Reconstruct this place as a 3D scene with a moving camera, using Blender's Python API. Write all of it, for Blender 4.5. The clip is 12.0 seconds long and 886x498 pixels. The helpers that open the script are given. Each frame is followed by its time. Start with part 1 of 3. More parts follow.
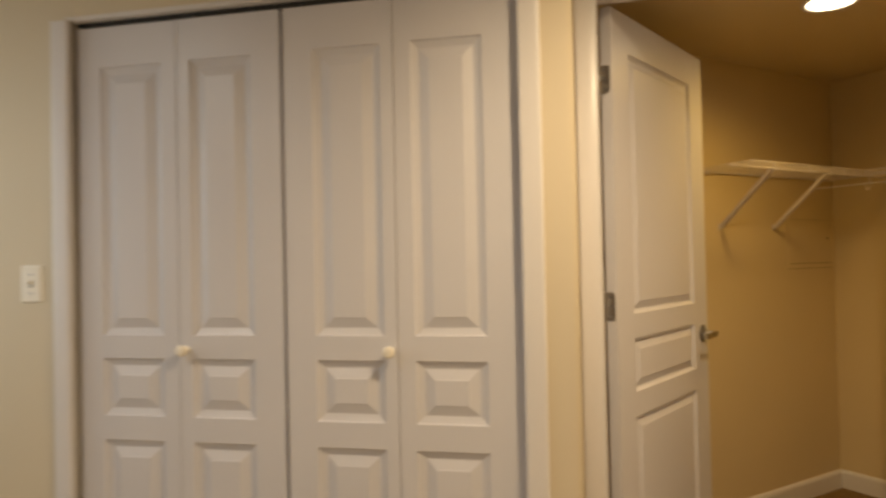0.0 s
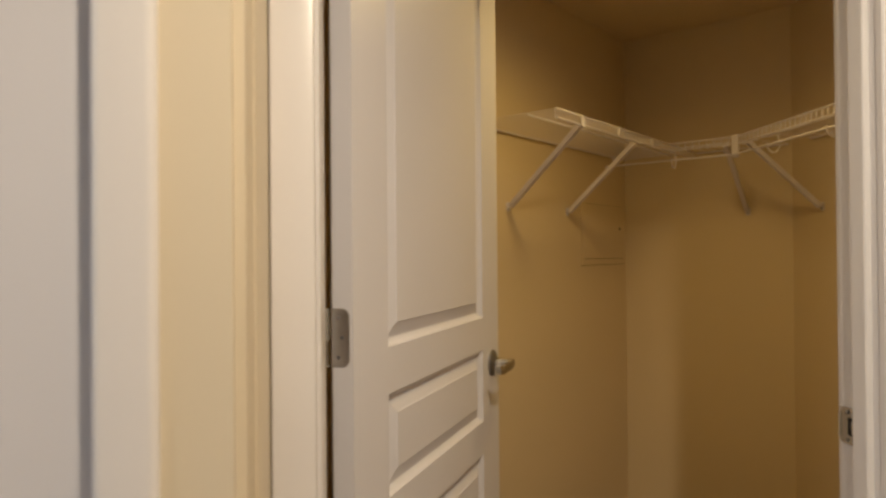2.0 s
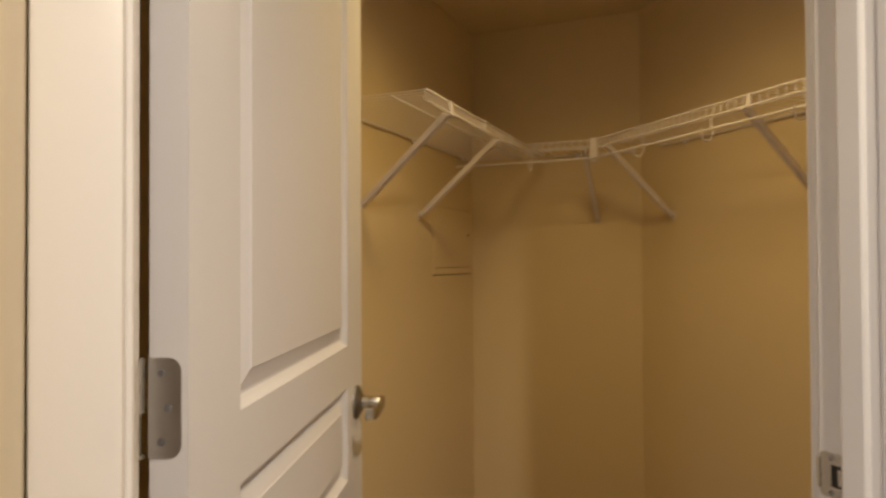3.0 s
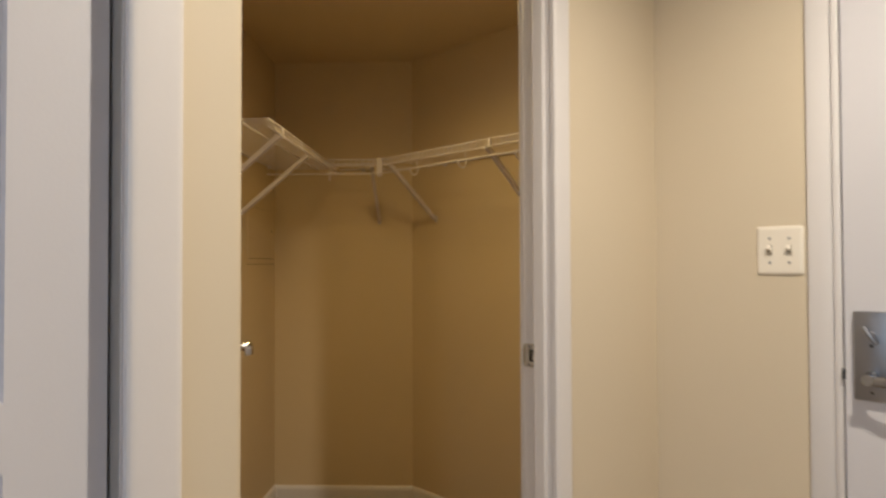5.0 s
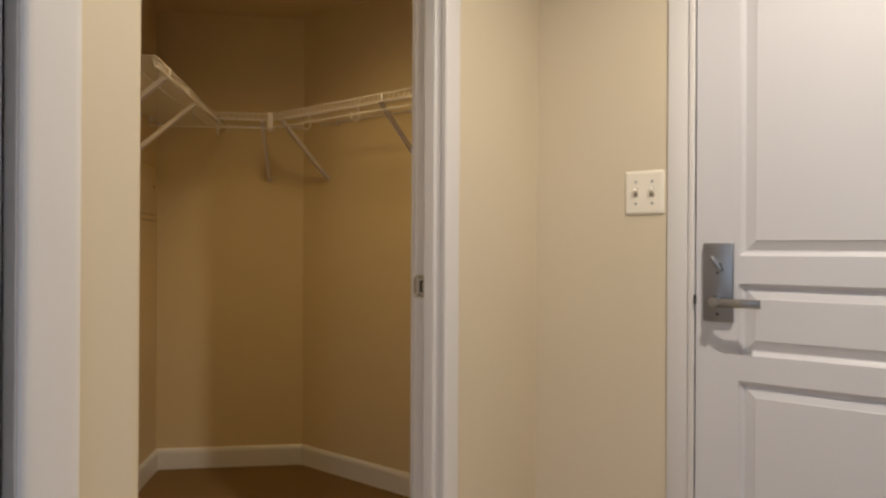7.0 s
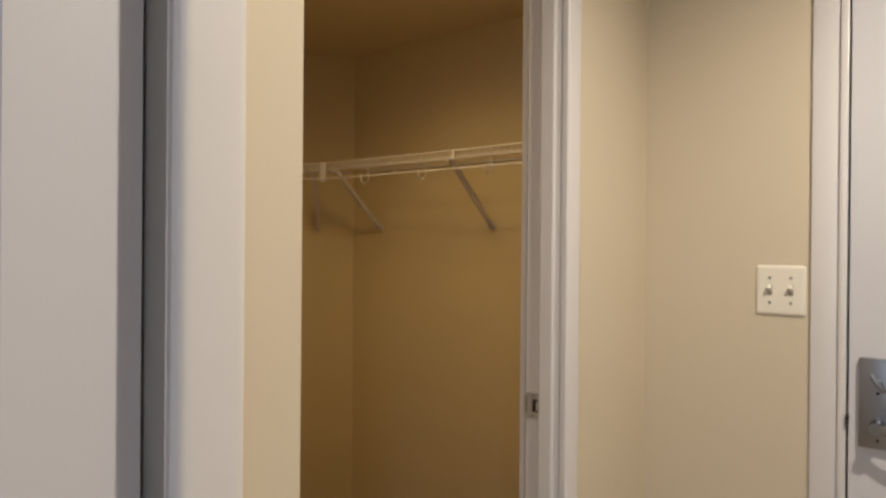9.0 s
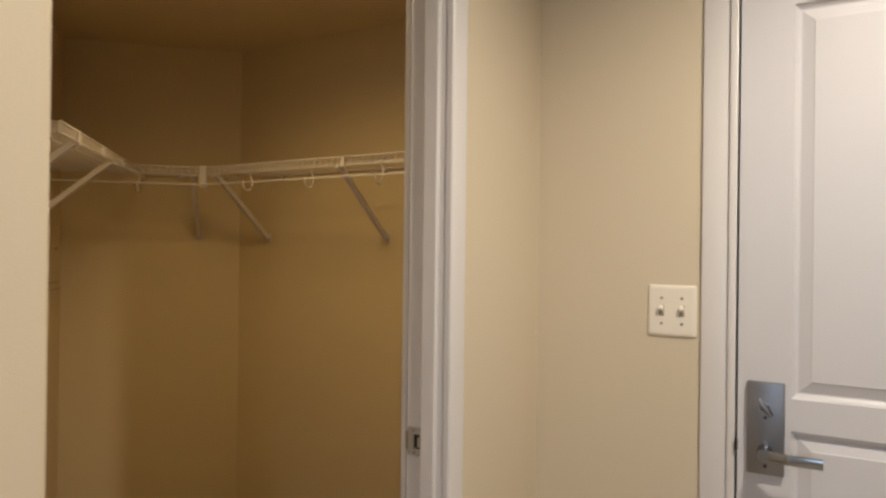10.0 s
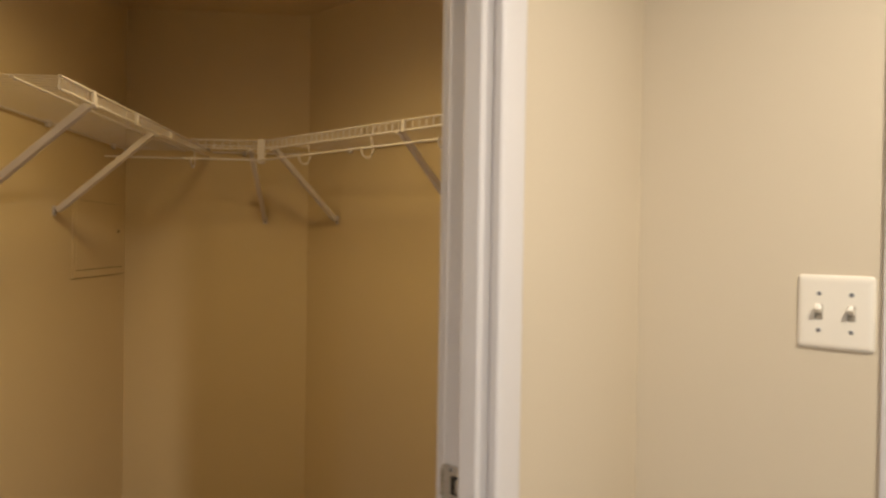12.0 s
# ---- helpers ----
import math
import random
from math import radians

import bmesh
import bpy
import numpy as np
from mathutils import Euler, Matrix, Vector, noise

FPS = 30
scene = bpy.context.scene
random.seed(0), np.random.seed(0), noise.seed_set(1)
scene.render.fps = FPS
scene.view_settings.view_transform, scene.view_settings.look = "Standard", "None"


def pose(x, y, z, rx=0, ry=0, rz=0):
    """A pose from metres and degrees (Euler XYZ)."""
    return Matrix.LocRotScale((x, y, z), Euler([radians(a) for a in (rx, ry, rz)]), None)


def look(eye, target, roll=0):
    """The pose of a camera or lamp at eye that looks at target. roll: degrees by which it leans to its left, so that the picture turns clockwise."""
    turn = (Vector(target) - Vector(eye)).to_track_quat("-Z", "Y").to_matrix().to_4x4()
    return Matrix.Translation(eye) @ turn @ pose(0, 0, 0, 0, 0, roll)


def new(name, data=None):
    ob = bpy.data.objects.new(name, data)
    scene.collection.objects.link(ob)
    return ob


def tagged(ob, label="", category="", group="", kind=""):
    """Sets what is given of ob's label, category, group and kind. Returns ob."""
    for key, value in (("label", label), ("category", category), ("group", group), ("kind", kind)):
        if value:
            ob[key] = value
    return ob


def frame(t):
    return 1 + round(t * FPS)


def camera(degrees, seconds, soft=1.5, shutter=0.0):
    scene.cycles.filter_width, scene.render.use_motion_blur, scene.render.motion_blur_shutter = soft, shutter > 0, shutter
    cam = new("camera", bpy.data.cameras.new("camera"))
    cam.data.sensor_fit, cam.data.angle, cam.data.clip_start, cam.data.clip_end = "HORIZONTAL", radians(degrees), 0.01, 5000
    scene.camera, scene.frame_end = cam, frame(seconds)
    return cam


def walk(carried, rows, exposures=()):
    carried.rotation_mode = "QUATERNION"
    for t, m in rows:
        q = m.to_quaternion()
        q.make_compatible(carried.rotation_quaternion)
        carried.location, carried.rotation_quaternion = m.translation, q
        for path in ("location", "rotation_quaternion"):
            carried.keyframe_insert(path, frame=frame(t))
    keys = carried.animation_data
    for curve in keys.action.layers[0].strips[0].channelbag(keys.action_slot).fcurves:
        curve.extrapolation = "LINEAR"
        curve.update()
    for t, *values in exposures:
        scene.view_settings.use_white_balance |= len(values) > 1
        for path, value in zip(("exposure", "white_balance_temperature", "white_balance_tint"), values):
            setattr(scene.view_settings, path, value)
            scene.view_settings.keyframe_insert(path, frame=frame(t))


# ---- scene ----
cam = camera(67.8, 12.0, soft=2.6, shutter=0.5)
PATH = [
    (0, (0.074, 0.06, 1.263), (-0.437, 1.994, 1.296), -1.2),
    (0.5, (0.093, 0.314, 1.268), (-0.166, 2.297, 1.285), -0.9),
    (1, (0.1, 0.566, 1.25), (0.039, 2.565, 1.27), -1.1),
    (1.5, (0.124, 0.881, 1.25), (0.201, 2.879, 1.266), -1.0),
    (2, (0.115, 1.158, 1.233), (0.297, 3.15, 1.247), -0.5),
    (2.5, (0.107, 1.376, 1.243), (0.54, 3.328, 1.262), -0.6),
    (3, (0.062, 1.527, 1.237), (0.806, 3.383, 1.269), -0.3),
    (3.2, (0.027, 1.534, 1.235), (0.892, 3.337, 1.274), -0.5),
    (4.8, (-0.379, 1.142, 1.208), (0.96, 2.627, 1.255), -0.2),
    (5, (-0.417, 1.098, 1.185), (0.951, 2.557, 1.226), -0.2),
    (5.5, (-0.429, 1.045, 1.118), (1.029, 2.414, 1.144), -0.1),
    (6, (-0.444, 1.037, 1.075), (1.101, 2.307, 1.095), 0.1),
    (6.5, (-0.461, 1.057, 1.054), (1.13, 2.269, 1.064), 0.2),
    (6.7, (-0.47, 1.058, 1.043), (1.125, 2.265, 1.048), 0.2),
    (8.3, (-0.457, 1.24, 1.193), (1.098, 2.498, 1.184), 0.8),
    (8.5, (-0.432, 1.3, 1.22), (1.116, 2.567, 1.219), 0.5),
    (9, (-0.449, 1.39, 1.309), (1.132, 2.614, 1.304), 0.5),
    (9.5, (-0.381, 1.427, 1.335), (1.305, 2.503, 1.332), 0.8),
    (10, (-0.295, 1.406, 1.346), (1.433, 2.414, 1.352), 0.7),
    (10.5, (-0.216, 1.481, 1.333), (1.482, 2.537, 1.319), 0.9),
    (11, (-0.07, 1.57, 1.338), (1.537, 2.76, 1.314), 0.9),
    (11.5, (0.001, 1.58, 1.333), (1.539, 2.858, 1.299), 0.9),
    (12, (0.088, 1.514, 1.317), (1.611, 2.81, 1.295), 0.9),
]
EXPOSURES = [(0.0, 0.10, 8100, 10), (0.5, 0.02, 7300, 10), (1.0, -0.02, 6750, 10), (2.0, 0.10, 6350, 10), (3.0, 0.33, 6100, 10), (5.0, 0.18, 5850, 10), (6.5, 0.05, 5850, 10), (9.0, -0.03, 5850, 10), (10.0, -0.03, 5900, 10), (10.5, 0.04, 5900, 10), (12.0, 0.32, 5880, 10)]
walk(cam, [(t, look(eye, target, roll)) for t, eye, target, roll in PATH], EXPOSURES)

# ---- world and lights ----
world = bpy.data.worlds.new("sky")
scene.world = world
world.use_nodes = True
sky = world.node_tree.nodes.new("ShaderNodeTexSky")
sky.sky_type, sky.sun_disc = "NISHITA", False
sky.sun_elevation, sky.sun_rotation = radians(35), radians(120)
world.node_tree.links.new(sky.outputs[0], world.node_tree.nodes["Background"].inputs[0])
world.node_tree.nodes["Background"].inputs[1].default_value = 0.08


def area_lamp(name, m, size, watts, colour, shape="DISK", size_y=None):
    data = bpy.data.lights.new(name, "AREA")
    data.shape, data.size, data.energy, data.color = shape, size, watts, colour
    if size_y:
        data.size_y = size_y
    ob = new(name, data)
    ob.matrix_world = m
    return ob


HALL_LAMP = (0.498, 1.01)
CLOSET_LAMP = (0.854, 2.755)
# unseen, made up as a source of cool fill
ROOM_FILL = (-2.0, 0.2)
WARM = (1.0, 0.845, 0.625)


def spot_lamp(name, x, y, z, watts, colour, degrees, blend=1.0, radius=0.05):
    data = bpy.data.lights.new(name, "SPOT")
    data.energy, data.color, data.shadow_soft_size = watts, colour, radius
    data.spot_size, data.spot_blend = radians(degrees), blend
    ob = new(name, data)
    ob.location = (x, y, z)


spot_lamp("hall_light", *HALL_LAMP, 2.425, 106, WARM, 158, 0.68, 0.03)
spot_lamp("closet_light", *CLOSET_LAMP, 2.165, 34, (1.0, 0.675, 0.215), 164, 0.9, 0.11)
# added fill that cools and lifts the bifold doors, no known lamp
spot_lamp("room_fill", *ROOM_FILL, 2.425, 58, (0.78, 0.87, 1.0), 176, 0.7)
# cool side light of an unseen window, assumed from bluish left-facing jambs
area_lamp("assumed_window_light", look((-2.96, 0.9, 1.5), (0, 1.1, 1.3)), 1.3, 9, (0.72, 0.86, 1.0), "RECTANGLE", 1.15)


# ---- materials ----
def material(name, colour, rough, metal=0.0, grain=0.0, grain_scale=200.0, bump=0.0, stain=0.0, stain_scale=2.5, coat=0.0):
    """A surface with fine grain, large soft stains and fine relief, in metres."""
    mat = bpy.data.materials.new(name)
    mat.use_nodes = True
    nodes, link = mat.node_tree.nodes, mat.node_tree.links.new
    shader = nodes["Principled BSDF"]
    shader.inputs["Roughness"].default_value = rough
    shader.inputs["Metallic"].default_value = metal
    shader.inputs["Coat Weight"].default_value = coat
    where = nodes.new("ShaderNodeTexCoord")
    fine, large = nodes.new("ShaderNodeTexNoise"), nodes.new("ShaderNodeTexNoise")
    fine.inputs["Scale"].default_value, fine.inputs["Detail"].default_value = grain_scale, 4
    large.inputs["Scale"].default_value, large.inputs["Detail"].default_value = stain_scale, 5
    link(where.outputs["Object"], fine.inputs["Vector"])
    link(where.outputs["Object"], large.inputs["Vector"])
    one, two = nodes.new("ShaderNodeMapRange"), nodes.new("ShaderNodeMapRange")
    one.inputs[3].default_value, one.inputs[4].default_value = 1 - grain, 1 + grain
    two.inputs[3].default_value, two.inputs[4].default_value = 1 - stain, 1 + stain
    link(fine.outputs["Fac"], one.inputs[0])
    link(large.outputs["Fac"], two.inputs[0])
    times = nodes.new("ShaderNodeMath")
    times.operation = "MULTIPLY"
    link(one.outputs[0], times.inputs[0])
    link(two.outputs[0], times.inputs[1])
    scale = nodes.new("ShaderNodeVectorMath")
    scale.operation = "SCALE"
    scale.inputs[0].default_value = colour
    link(times.outputs[0], scale.inputs["Scale"])
    link(scale.outputs[0], shader.inputs["Base Color"])
    wear = nodes.new("ShaderNodeMapRange")
    wear.inputs[3].default_value, wear.inputs[4].default_value = max(0.02, rough - 0.08), min(1.0, rough + 0.08)
    link(large.outputs["Fac"], wear.inputs[0])
    link(wear.outputs[0], shader.inputs["Roughness"])
    if bump:
        relief = nodes.new("ShaderNodeBump")
        relief.inputs["Strength"].default_value, relief.inputs["Distance"].default_value = 0.6, bump
        link(fine.outputs["Fac"], relief.inputs["Height"])
        link(relief.outputs[0], shader.inputs["Normal"])
    return mat


def glow(name, colour, strength):
    mat = bpy.data.materials.new(name)
    mat.use_nodes = True
    shader = mat.node_tree.nodes["Principled BSDF"]
    shader.inputs["Emission Color"].default_value = (*colour, 1)
    shader.inputs["Emission Strength"].default_value = strength
    return mat


PAINT = material("beige wall paint", (0.65, 0.56, 0.42), 0.62, grain=0.012, grain_scale=420, bump=0.0003, stain=0.035, stain_scale=1.7)
# the wall beige again, deepened so its colour carries the warm lamplight
LAMPLIT_PAINT = material("beige paint tinted for lamplight", (0.635, 0.510, 0.312), 0.66, grain=0.015, grain_scale=420, bump=0.0006, stain=0.05, stain_scale=2.1)
CEILING = material("ceiling paint", (0.66, 0.58, 0.46), 0.85, grain=0.02, grain_scale=300, bump=0.0008, stain=0.03)
TRIM = material("white trim paint", (0.70, 0.668, 0.662), 0.32, grain=0.01, grain_scale=160, bump=0.00015, stain=0.03, stain_scale=3)
DOOR = material("white door paint", (0.640, 0.622, 0.652), 0.38, grain=0.007, grain_scale=240, bump=0.0002, stain=0.03, stain_scale=3)
CARPET = material("brown carpet", (0.19, 0.112, 0.036), 0.95, grain=0.35, grain_scale=380, bump=0.004, stain=0.24, stain_scale=3.5)
# unseen floor, colour made up pale to bounce light onto the lower walls
BOUNCE_FLOOR = material("pale bounce flooring", (0.48, 0.40, 0.30), 0.6, grain=0.08, grain_scale=90, bump=0.0004, stain=0.1, stain_scale=4)
NICKEL = material("satin nickel", (0.52, 0.50, 0.47), 0.25, metal=1.0, grain=0.04, grain_scale=500, stain=0.04, stain_scale=20)
STEEL = material("brushed steel", (0.30, 0.30, 0.32), 0.40, metal=1.0, grain=0.06, grain_scale=600, stain=0.06, stain_scale=12)
CHROME = material("polished steel", (0.40, 0.41, 0.43), 0.16, metal=1.0, grain=0.03, grain_scale=500, stain=0.05, stain_scale=25)
BRONZE = material("dark worn nickel", (0.20, 0.16, 0.12), 0.35, metal=1.0, grain=0.05, grain_scale=400)
VINYL = material("white vinyl coat", (0.68, 0.63, 0.66), 0.42, grain=0.02, grain_scale=300, stain=0.03)
PLATE = material("ivory plastic", (0.83, 0.765, 0.66), 0.30, grain=0.01, grain_scale=300, stain=0.02, stain_scale=8)
SLOT = material("shaded ivory slot", (0.30, 0.26, 0.20), 0.5, grain=0.05)
# dark brown put in for the shade of the access panel's slits
SHADE = material("slit shade", (0.10, 0.075, 0.05), 0.9, grain=0.2)
DARK = material("dark gap", (0.02, 0.018, 0.015), 0.8, grain=0.1)
LAMP = glow("lamp glass", (1.0, 0.90, 0.72), 9.0)


# ---- mesh helpers ----
def box(bm, x0, x1, y0, y1, z0, z1, bevel=0.0, m=None):
    made = bmesh.ops.create_cube(bm, size=1, matrix=Matrix.Translation(((x0 + x1) / 2, (y0 + y1) / 2, (z0 + z1) / 2)) @ Matrix.Diagonal((abs(x1 - x0), abs(y1 - y0), abs(z1 - z0), 1)))
    verts = made["verts"]
    if bevel:
        edges = list({e for v in verts for e in v.link_edges})
        out = bmesh.ops.bevel(bm, geom=edges, offset=bevel, segments=2, profile=0.5, affect="EDGES")
        verts = list({v for f in out["faces"] for v in f.verts} | {v for v in verts if v.is_valid})
    if m is not None:
        bmesh.ops.transform(bm, matrix=m, verts=verts)
    return verts


def tube(bm, points, radius, sides=8):
    """A round bar along a line of points."""
    points = [Vector(p) for p in points]
    rings = []
    for i, p in enumerate(points):
        way = (points[min(i + 1, len(points) - 1)] - points[max(i - 1, 0)]).normalized()
        side = way.cross(Vector((0, 0, 1)) if abs(way.z) < 0.9 else Vector((1, 0, 0))).normalized()
        other = way.cross(side)
        rings.append([bm.verts.new(p + radius * (math.cos(a) * side + math.sin(a) * other)) for a in (2 * math.pi * k / sides for k in range(sides))])
    for a, b in zip(rings, rings[1:]):
        for k in range(sides):
            bm.faces.new((a[k], a[(k + 1) % sides], b[(k + 1) % sides], b[k]))
    bm.faces.new(rings[0][::-1])
    bm.faces.new(rings[-1])


def lathe(bm, profile, sides=24, m=None):
    """A turned body about z; profile: rows of (radius, height)."""
    rings = [[bm.verts.new((r * math.cos(2 * math.pi * k / sides), r * math.sin(2 * math.pi * k / sides), z)) for k in range(sides)] for r, z in profile]
    for a, b in zip(rings, rings[1:]):
        for k in range(sides):
            bm.faces.new((a[k], a[(k + 1) % sides], b[(k + 1) % sides], b[k]))
    bm.faces.new(rings[0][::-1])
    bm.faces.new(rings[-1])
    if m is not None:
        bmesh.ops.transform(bm, matrix=m, verts=[v for ring in rings for v in ring])


def extrude(bm, outline, x0, x1, m=None):
    """A moulding: an outline of (y, z) drawn from x0 to x1."""
    a = [bm.verts.new((x0, y, z)) for y, z in outline]
    b = [bm.verts.new((x1, y, z)) for y, z in outline]
    n = len(outline)
    for k in range(n):
        bm.faces.new((a[k], a[(k + 1) % n], b[(k + 1) % n], b[k]))
    bm.faces.new(a[::-1])
    bm.faces.new(b)
    if m is not None:
        bmesh.ops.transform(bm, matrix=m, verts=a + b)


def mesh_of(name, bm, mat, smooth=False):
    bmesh.ops.recalc_face_normals(bm, faces=bm.faces[:])
    data = bpy.data.meshes.new(name)
    bm.to_mesh(data)
    bm.free()
    data.materials.append(mat)
    if smooth:
        for p in data.polygons:
            p.use_smooth = True
        data.set_sharp_from_angle(angle=radians(35))
    return data


def solid(name, bm, mat, label, category, kind="", group="", smooth=False):
    return tagged(new(name, mesh_of(name, bm, mat, smooth)), label, category, group, kind)


def part(name, bm, mat, parent, label="", smooth=False, kind=""):
    ob = tagged(new(name, mesh_of(name, bm, mat, smooth)), label, kind=kind)
    ob.parent = parent
    return ob


def thing(name, m, label, category, group="", kind=""):
    ob = tagged(new(name), label, category, group, kind)
    ob.empty_display_size = 0.05
    ob.matrix_world = m
    return ob


# ---- plan ----
BIFOLD = pose(-0.1098, 1.9040, 0, 0, 0, 3.3)  # u along the bifold wall, v behind its leaves
FRONT, FRONT_R = 2.051, 2.056  # face of the closet door's wall, on the hinge side and the latch side
BACK = 2.158
ENTRY = 1.317
DOOR_L, DOOR_R, HEAD = 0.021, 0.840, 2.045
RETURN = -0.034
CEIL, CLOSET_CEIL = 2.44, 2.18
LEFT, SOUTH = -3.0, -2.6
C0, C1, C2 = (-0.02, 2.82), (1.2075, 4.0475), (1.69, 3.565)  # corners of the closet
FACE = -0.036  # wall face in the bifold frame
B_L, B_R = -1.49, -0.074  # the bifold opening


def wall_between(bm, a, b, thick, z0, z1, m=None):
    """A wall whose inner face runs from a to b and whose body lies to the left of that way."""
    a, b = Vector(a), Vector(b)
    way = b - a
    box(bm, 0, way.length, 0, thick, z0, z1, m=Matrix.Translation((*a, 0)) @ Matrix.Rotation(math.atan2(way.y, way.x), 4, "Z"))


# floor and ceilings
# out of view; its paleness brightens walls and undersides
bm = bmesh.new()
box(bm, LEFT - 0.2, 2.4, SOUTH - 0.2, FRONT + 0.05, -0.12, 0.0)
solid("floor", bm, BOUNCE_FLOOR, "unseen floor of the room and hall, pale to bounce light", "floor", "structure")
bm = bmesh.new()
box(bm, -2.0, 2.4, FRONT + 0.05, 4.6, -0.12, 0.0)
solid("floor_closet", bm, CARPET, "brown cut-pile carpet in the closet", "floor", "structure")
bm = bmesh.new()
box(bm, LEFT - 0.2, 2.4, SOUTH - 0.2, FRONT + 0.06, CEIL, CEIL + 0.1)
solid("ceiling_room", bm, CEILING, "flat painted room ceiling above the doors", "ceiling", "structure")
bm = bmesh.new()
box(bm, -0.2, 2.0, FRONT + 0.06, 4.5, CLOSET_CEIL, CLOSET_CEIL + 0.1)
solid("ceiling_closet", bm, LAMPLIT_PAINT, "low flat painted ceiling of the closet", "ceiling", "structure")

# wall with the bifold opening
bm = bmesh.new()
box(bm, B_R, 0.077, FACE, 0.079, 0, CEIL)
box(bm, B_L, B_R, FACE, 0.079, 2.062, CEIL)
box(bm, -3.2, B_L, FACE, 0.079, 0, CEIL)
bmesh.ops.bevel(bm, geom=[e for e in bm.edges if all(abs(v.co.x - 0.077) < 1e-4 and abs(v.co.y - FACE) < 1e-4 for v in e.verts)], offset=0.012, segments=4, affect="EDGES")
ob = solid("wall_bifold", bm, PAINT, "beige painted wall round the bifold closet", "wall", "structure", smooth=True)
ob.matrix_world = BIFOLD
# the reach-in closet behind the bifold doors
bm = bmesh.new()
box(bm, -1.75, 0.02, 0.55, 0.65, 0, CEIL)
box(bm, -1.75, -1.65, 0.079, 0.55, 0, CEIL)
ob = solid("wall_reach_in", bm, PAINT, "beige inner walls of the reach-in closet", "wall", "structure")
ob.matrix_world = BIFOLD

# return and wall with the closet doorway
bm = bmesh.new()
box(bm, RETURN - 0.08, RETURN, 1.95, BACK, 0, CEIL)
box(bm, RETURN, DOOR_L - 0.019, FRONT, BACK, 0, CEIL)
box(bm, DOOR_R + 0.019, ENTRY + 0.12, FRONT_R, BACK, 0, CEIL)
box(bm, DOOR_L - 0.019, DOOR_R + 0.019, FRONT, BACK, HEAD + 0.019, CEIL)
solid("wall_closet_door", bm, PAINT, "beige painted wall with the closet doorway", "wall", "structure")

# entry wall, with its doorway
E_L, E_R, E_HEAD = 1.5815, 0.652, 2.05
bm = bmesh.new()
box(bm, ENTRY, ENTRY + 0.12, E_L + 0.018, FRONT_R, 0, CEIL)
box(bm, ENTRY, ENTRY + 0.12, SOUTH, E_R - 0.018, 0, CEIL)
box(bm, ENTRY, ENTRY + 0.12, E_R - 0.018, E_L + 0.018, E_HEAD + 0.018, CEIL)
solid("wall_entry", bm, PAINT, "beige painted wall beside the entry door", "wall", "structure")
bm = bmesh.new()
box(bm, ENTRY + 0.12, ENTRY + 0.2, E_R - 0.1, E_L + 0.1, 0, CEIL)
solid("wall_corridor", bm, PAINT, "plain wall closing the corridor behind the door", "wall", "structure")

# the rest of the room
bm = bmesh.new()
box(bm, LEFT, ENTRY, SOUTH - 0.12, SOUTH, 0, CEIL)
solid("wall_south", bm, PAINT, "beige painted wall of the room", "wall", "structure")
# assumed opening, placed so its light rakes the bifolds and misses the closet
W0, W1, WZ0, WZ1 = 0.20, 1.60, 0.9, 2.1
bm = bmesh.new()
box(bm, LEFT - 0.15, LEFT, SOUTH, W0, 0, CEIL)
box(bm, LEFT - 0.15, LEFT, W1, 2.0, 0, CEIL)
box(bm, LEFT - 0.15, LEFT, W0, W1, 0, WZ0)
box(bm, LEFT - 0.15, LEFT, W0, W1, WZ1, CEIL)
solid("wall_west", bm, PAINT, "unseen beige painted wall with the assumed window", "wall", "structure")
# unseen window, added to account for the cool side light
window = thing("assumed_window", pose(LEFT - 0.07, (W0 + W1) / 2, WZ0), "unseen white framed window, assumed source of cool light", "window", kind="structure")
half = (W1 - W0) / 2
bm = bmesh.new()
for y0, y1, z0, z1 in ((-half, half, 0, 0.05), (-half, half, 1.15, 1.2), (-half, -half + 0.05, 0.05, 1.15), (half - 0.05, half, 0.05, 1.15), (-0.02, 0.02, 0.05, 1.15)):
    box(bm, -0.025, 0.025, y0, y1, z0, z1)
part("window_frame", bm, TRIM, window)

# walls of the walk-in closet
CLOSET_WALLS = (("wall_closet_west", (-0.02, BACK), C0), ("wall_closet_angled", C0, C1), ("wall_closet_back", C1, C2), ("wall_closet_east", C2, (1.69, BACK)))
for name, a, b in CLOSET_WALLS:
    bm = bmesh.new()
    wall_between(bm, a, b, 0.10, 0, CLOSET_CEIL + 0.05)
    solid(name, bm, LAMPLIT_PAINT, "beige wall of the walk-in closet, tinted for lamplight", "wall", "structure")
bm = bmesh.new()
box(bm, ENTRY + 0.12, 1.79, BACK - 0.1, BACK, 0, CLOSET_CEIL + 0.05)
solid("wall_closet_south", bm, LAMPLIT_PAINT, "beige wall beside the closet doorway, tinted for lamplight", "wall", "structure")

# ---- trim ----
BASE = [(0, 0), (-0.013, 0), (-0.013, 0.078), (-0.010, 0.088), (-0.004, 0.096), (0, 0.096)]


def baseboard(a, b):
    a, b = Vector(a), Vector(b)
    way = b - a
    bm = bmesh.new()
    extrude(bm, BASE, 0, way.length)
    ob = solid("baseboard", bm, TRIM, "white moulded baseboard along a beige wall", "baseboard", "structure")
    ob.matrix_world = Matrix.Translation((*a, 0)) @ Matrix.Rotation(math.atan2(way.y, way.x), 4, "Z")


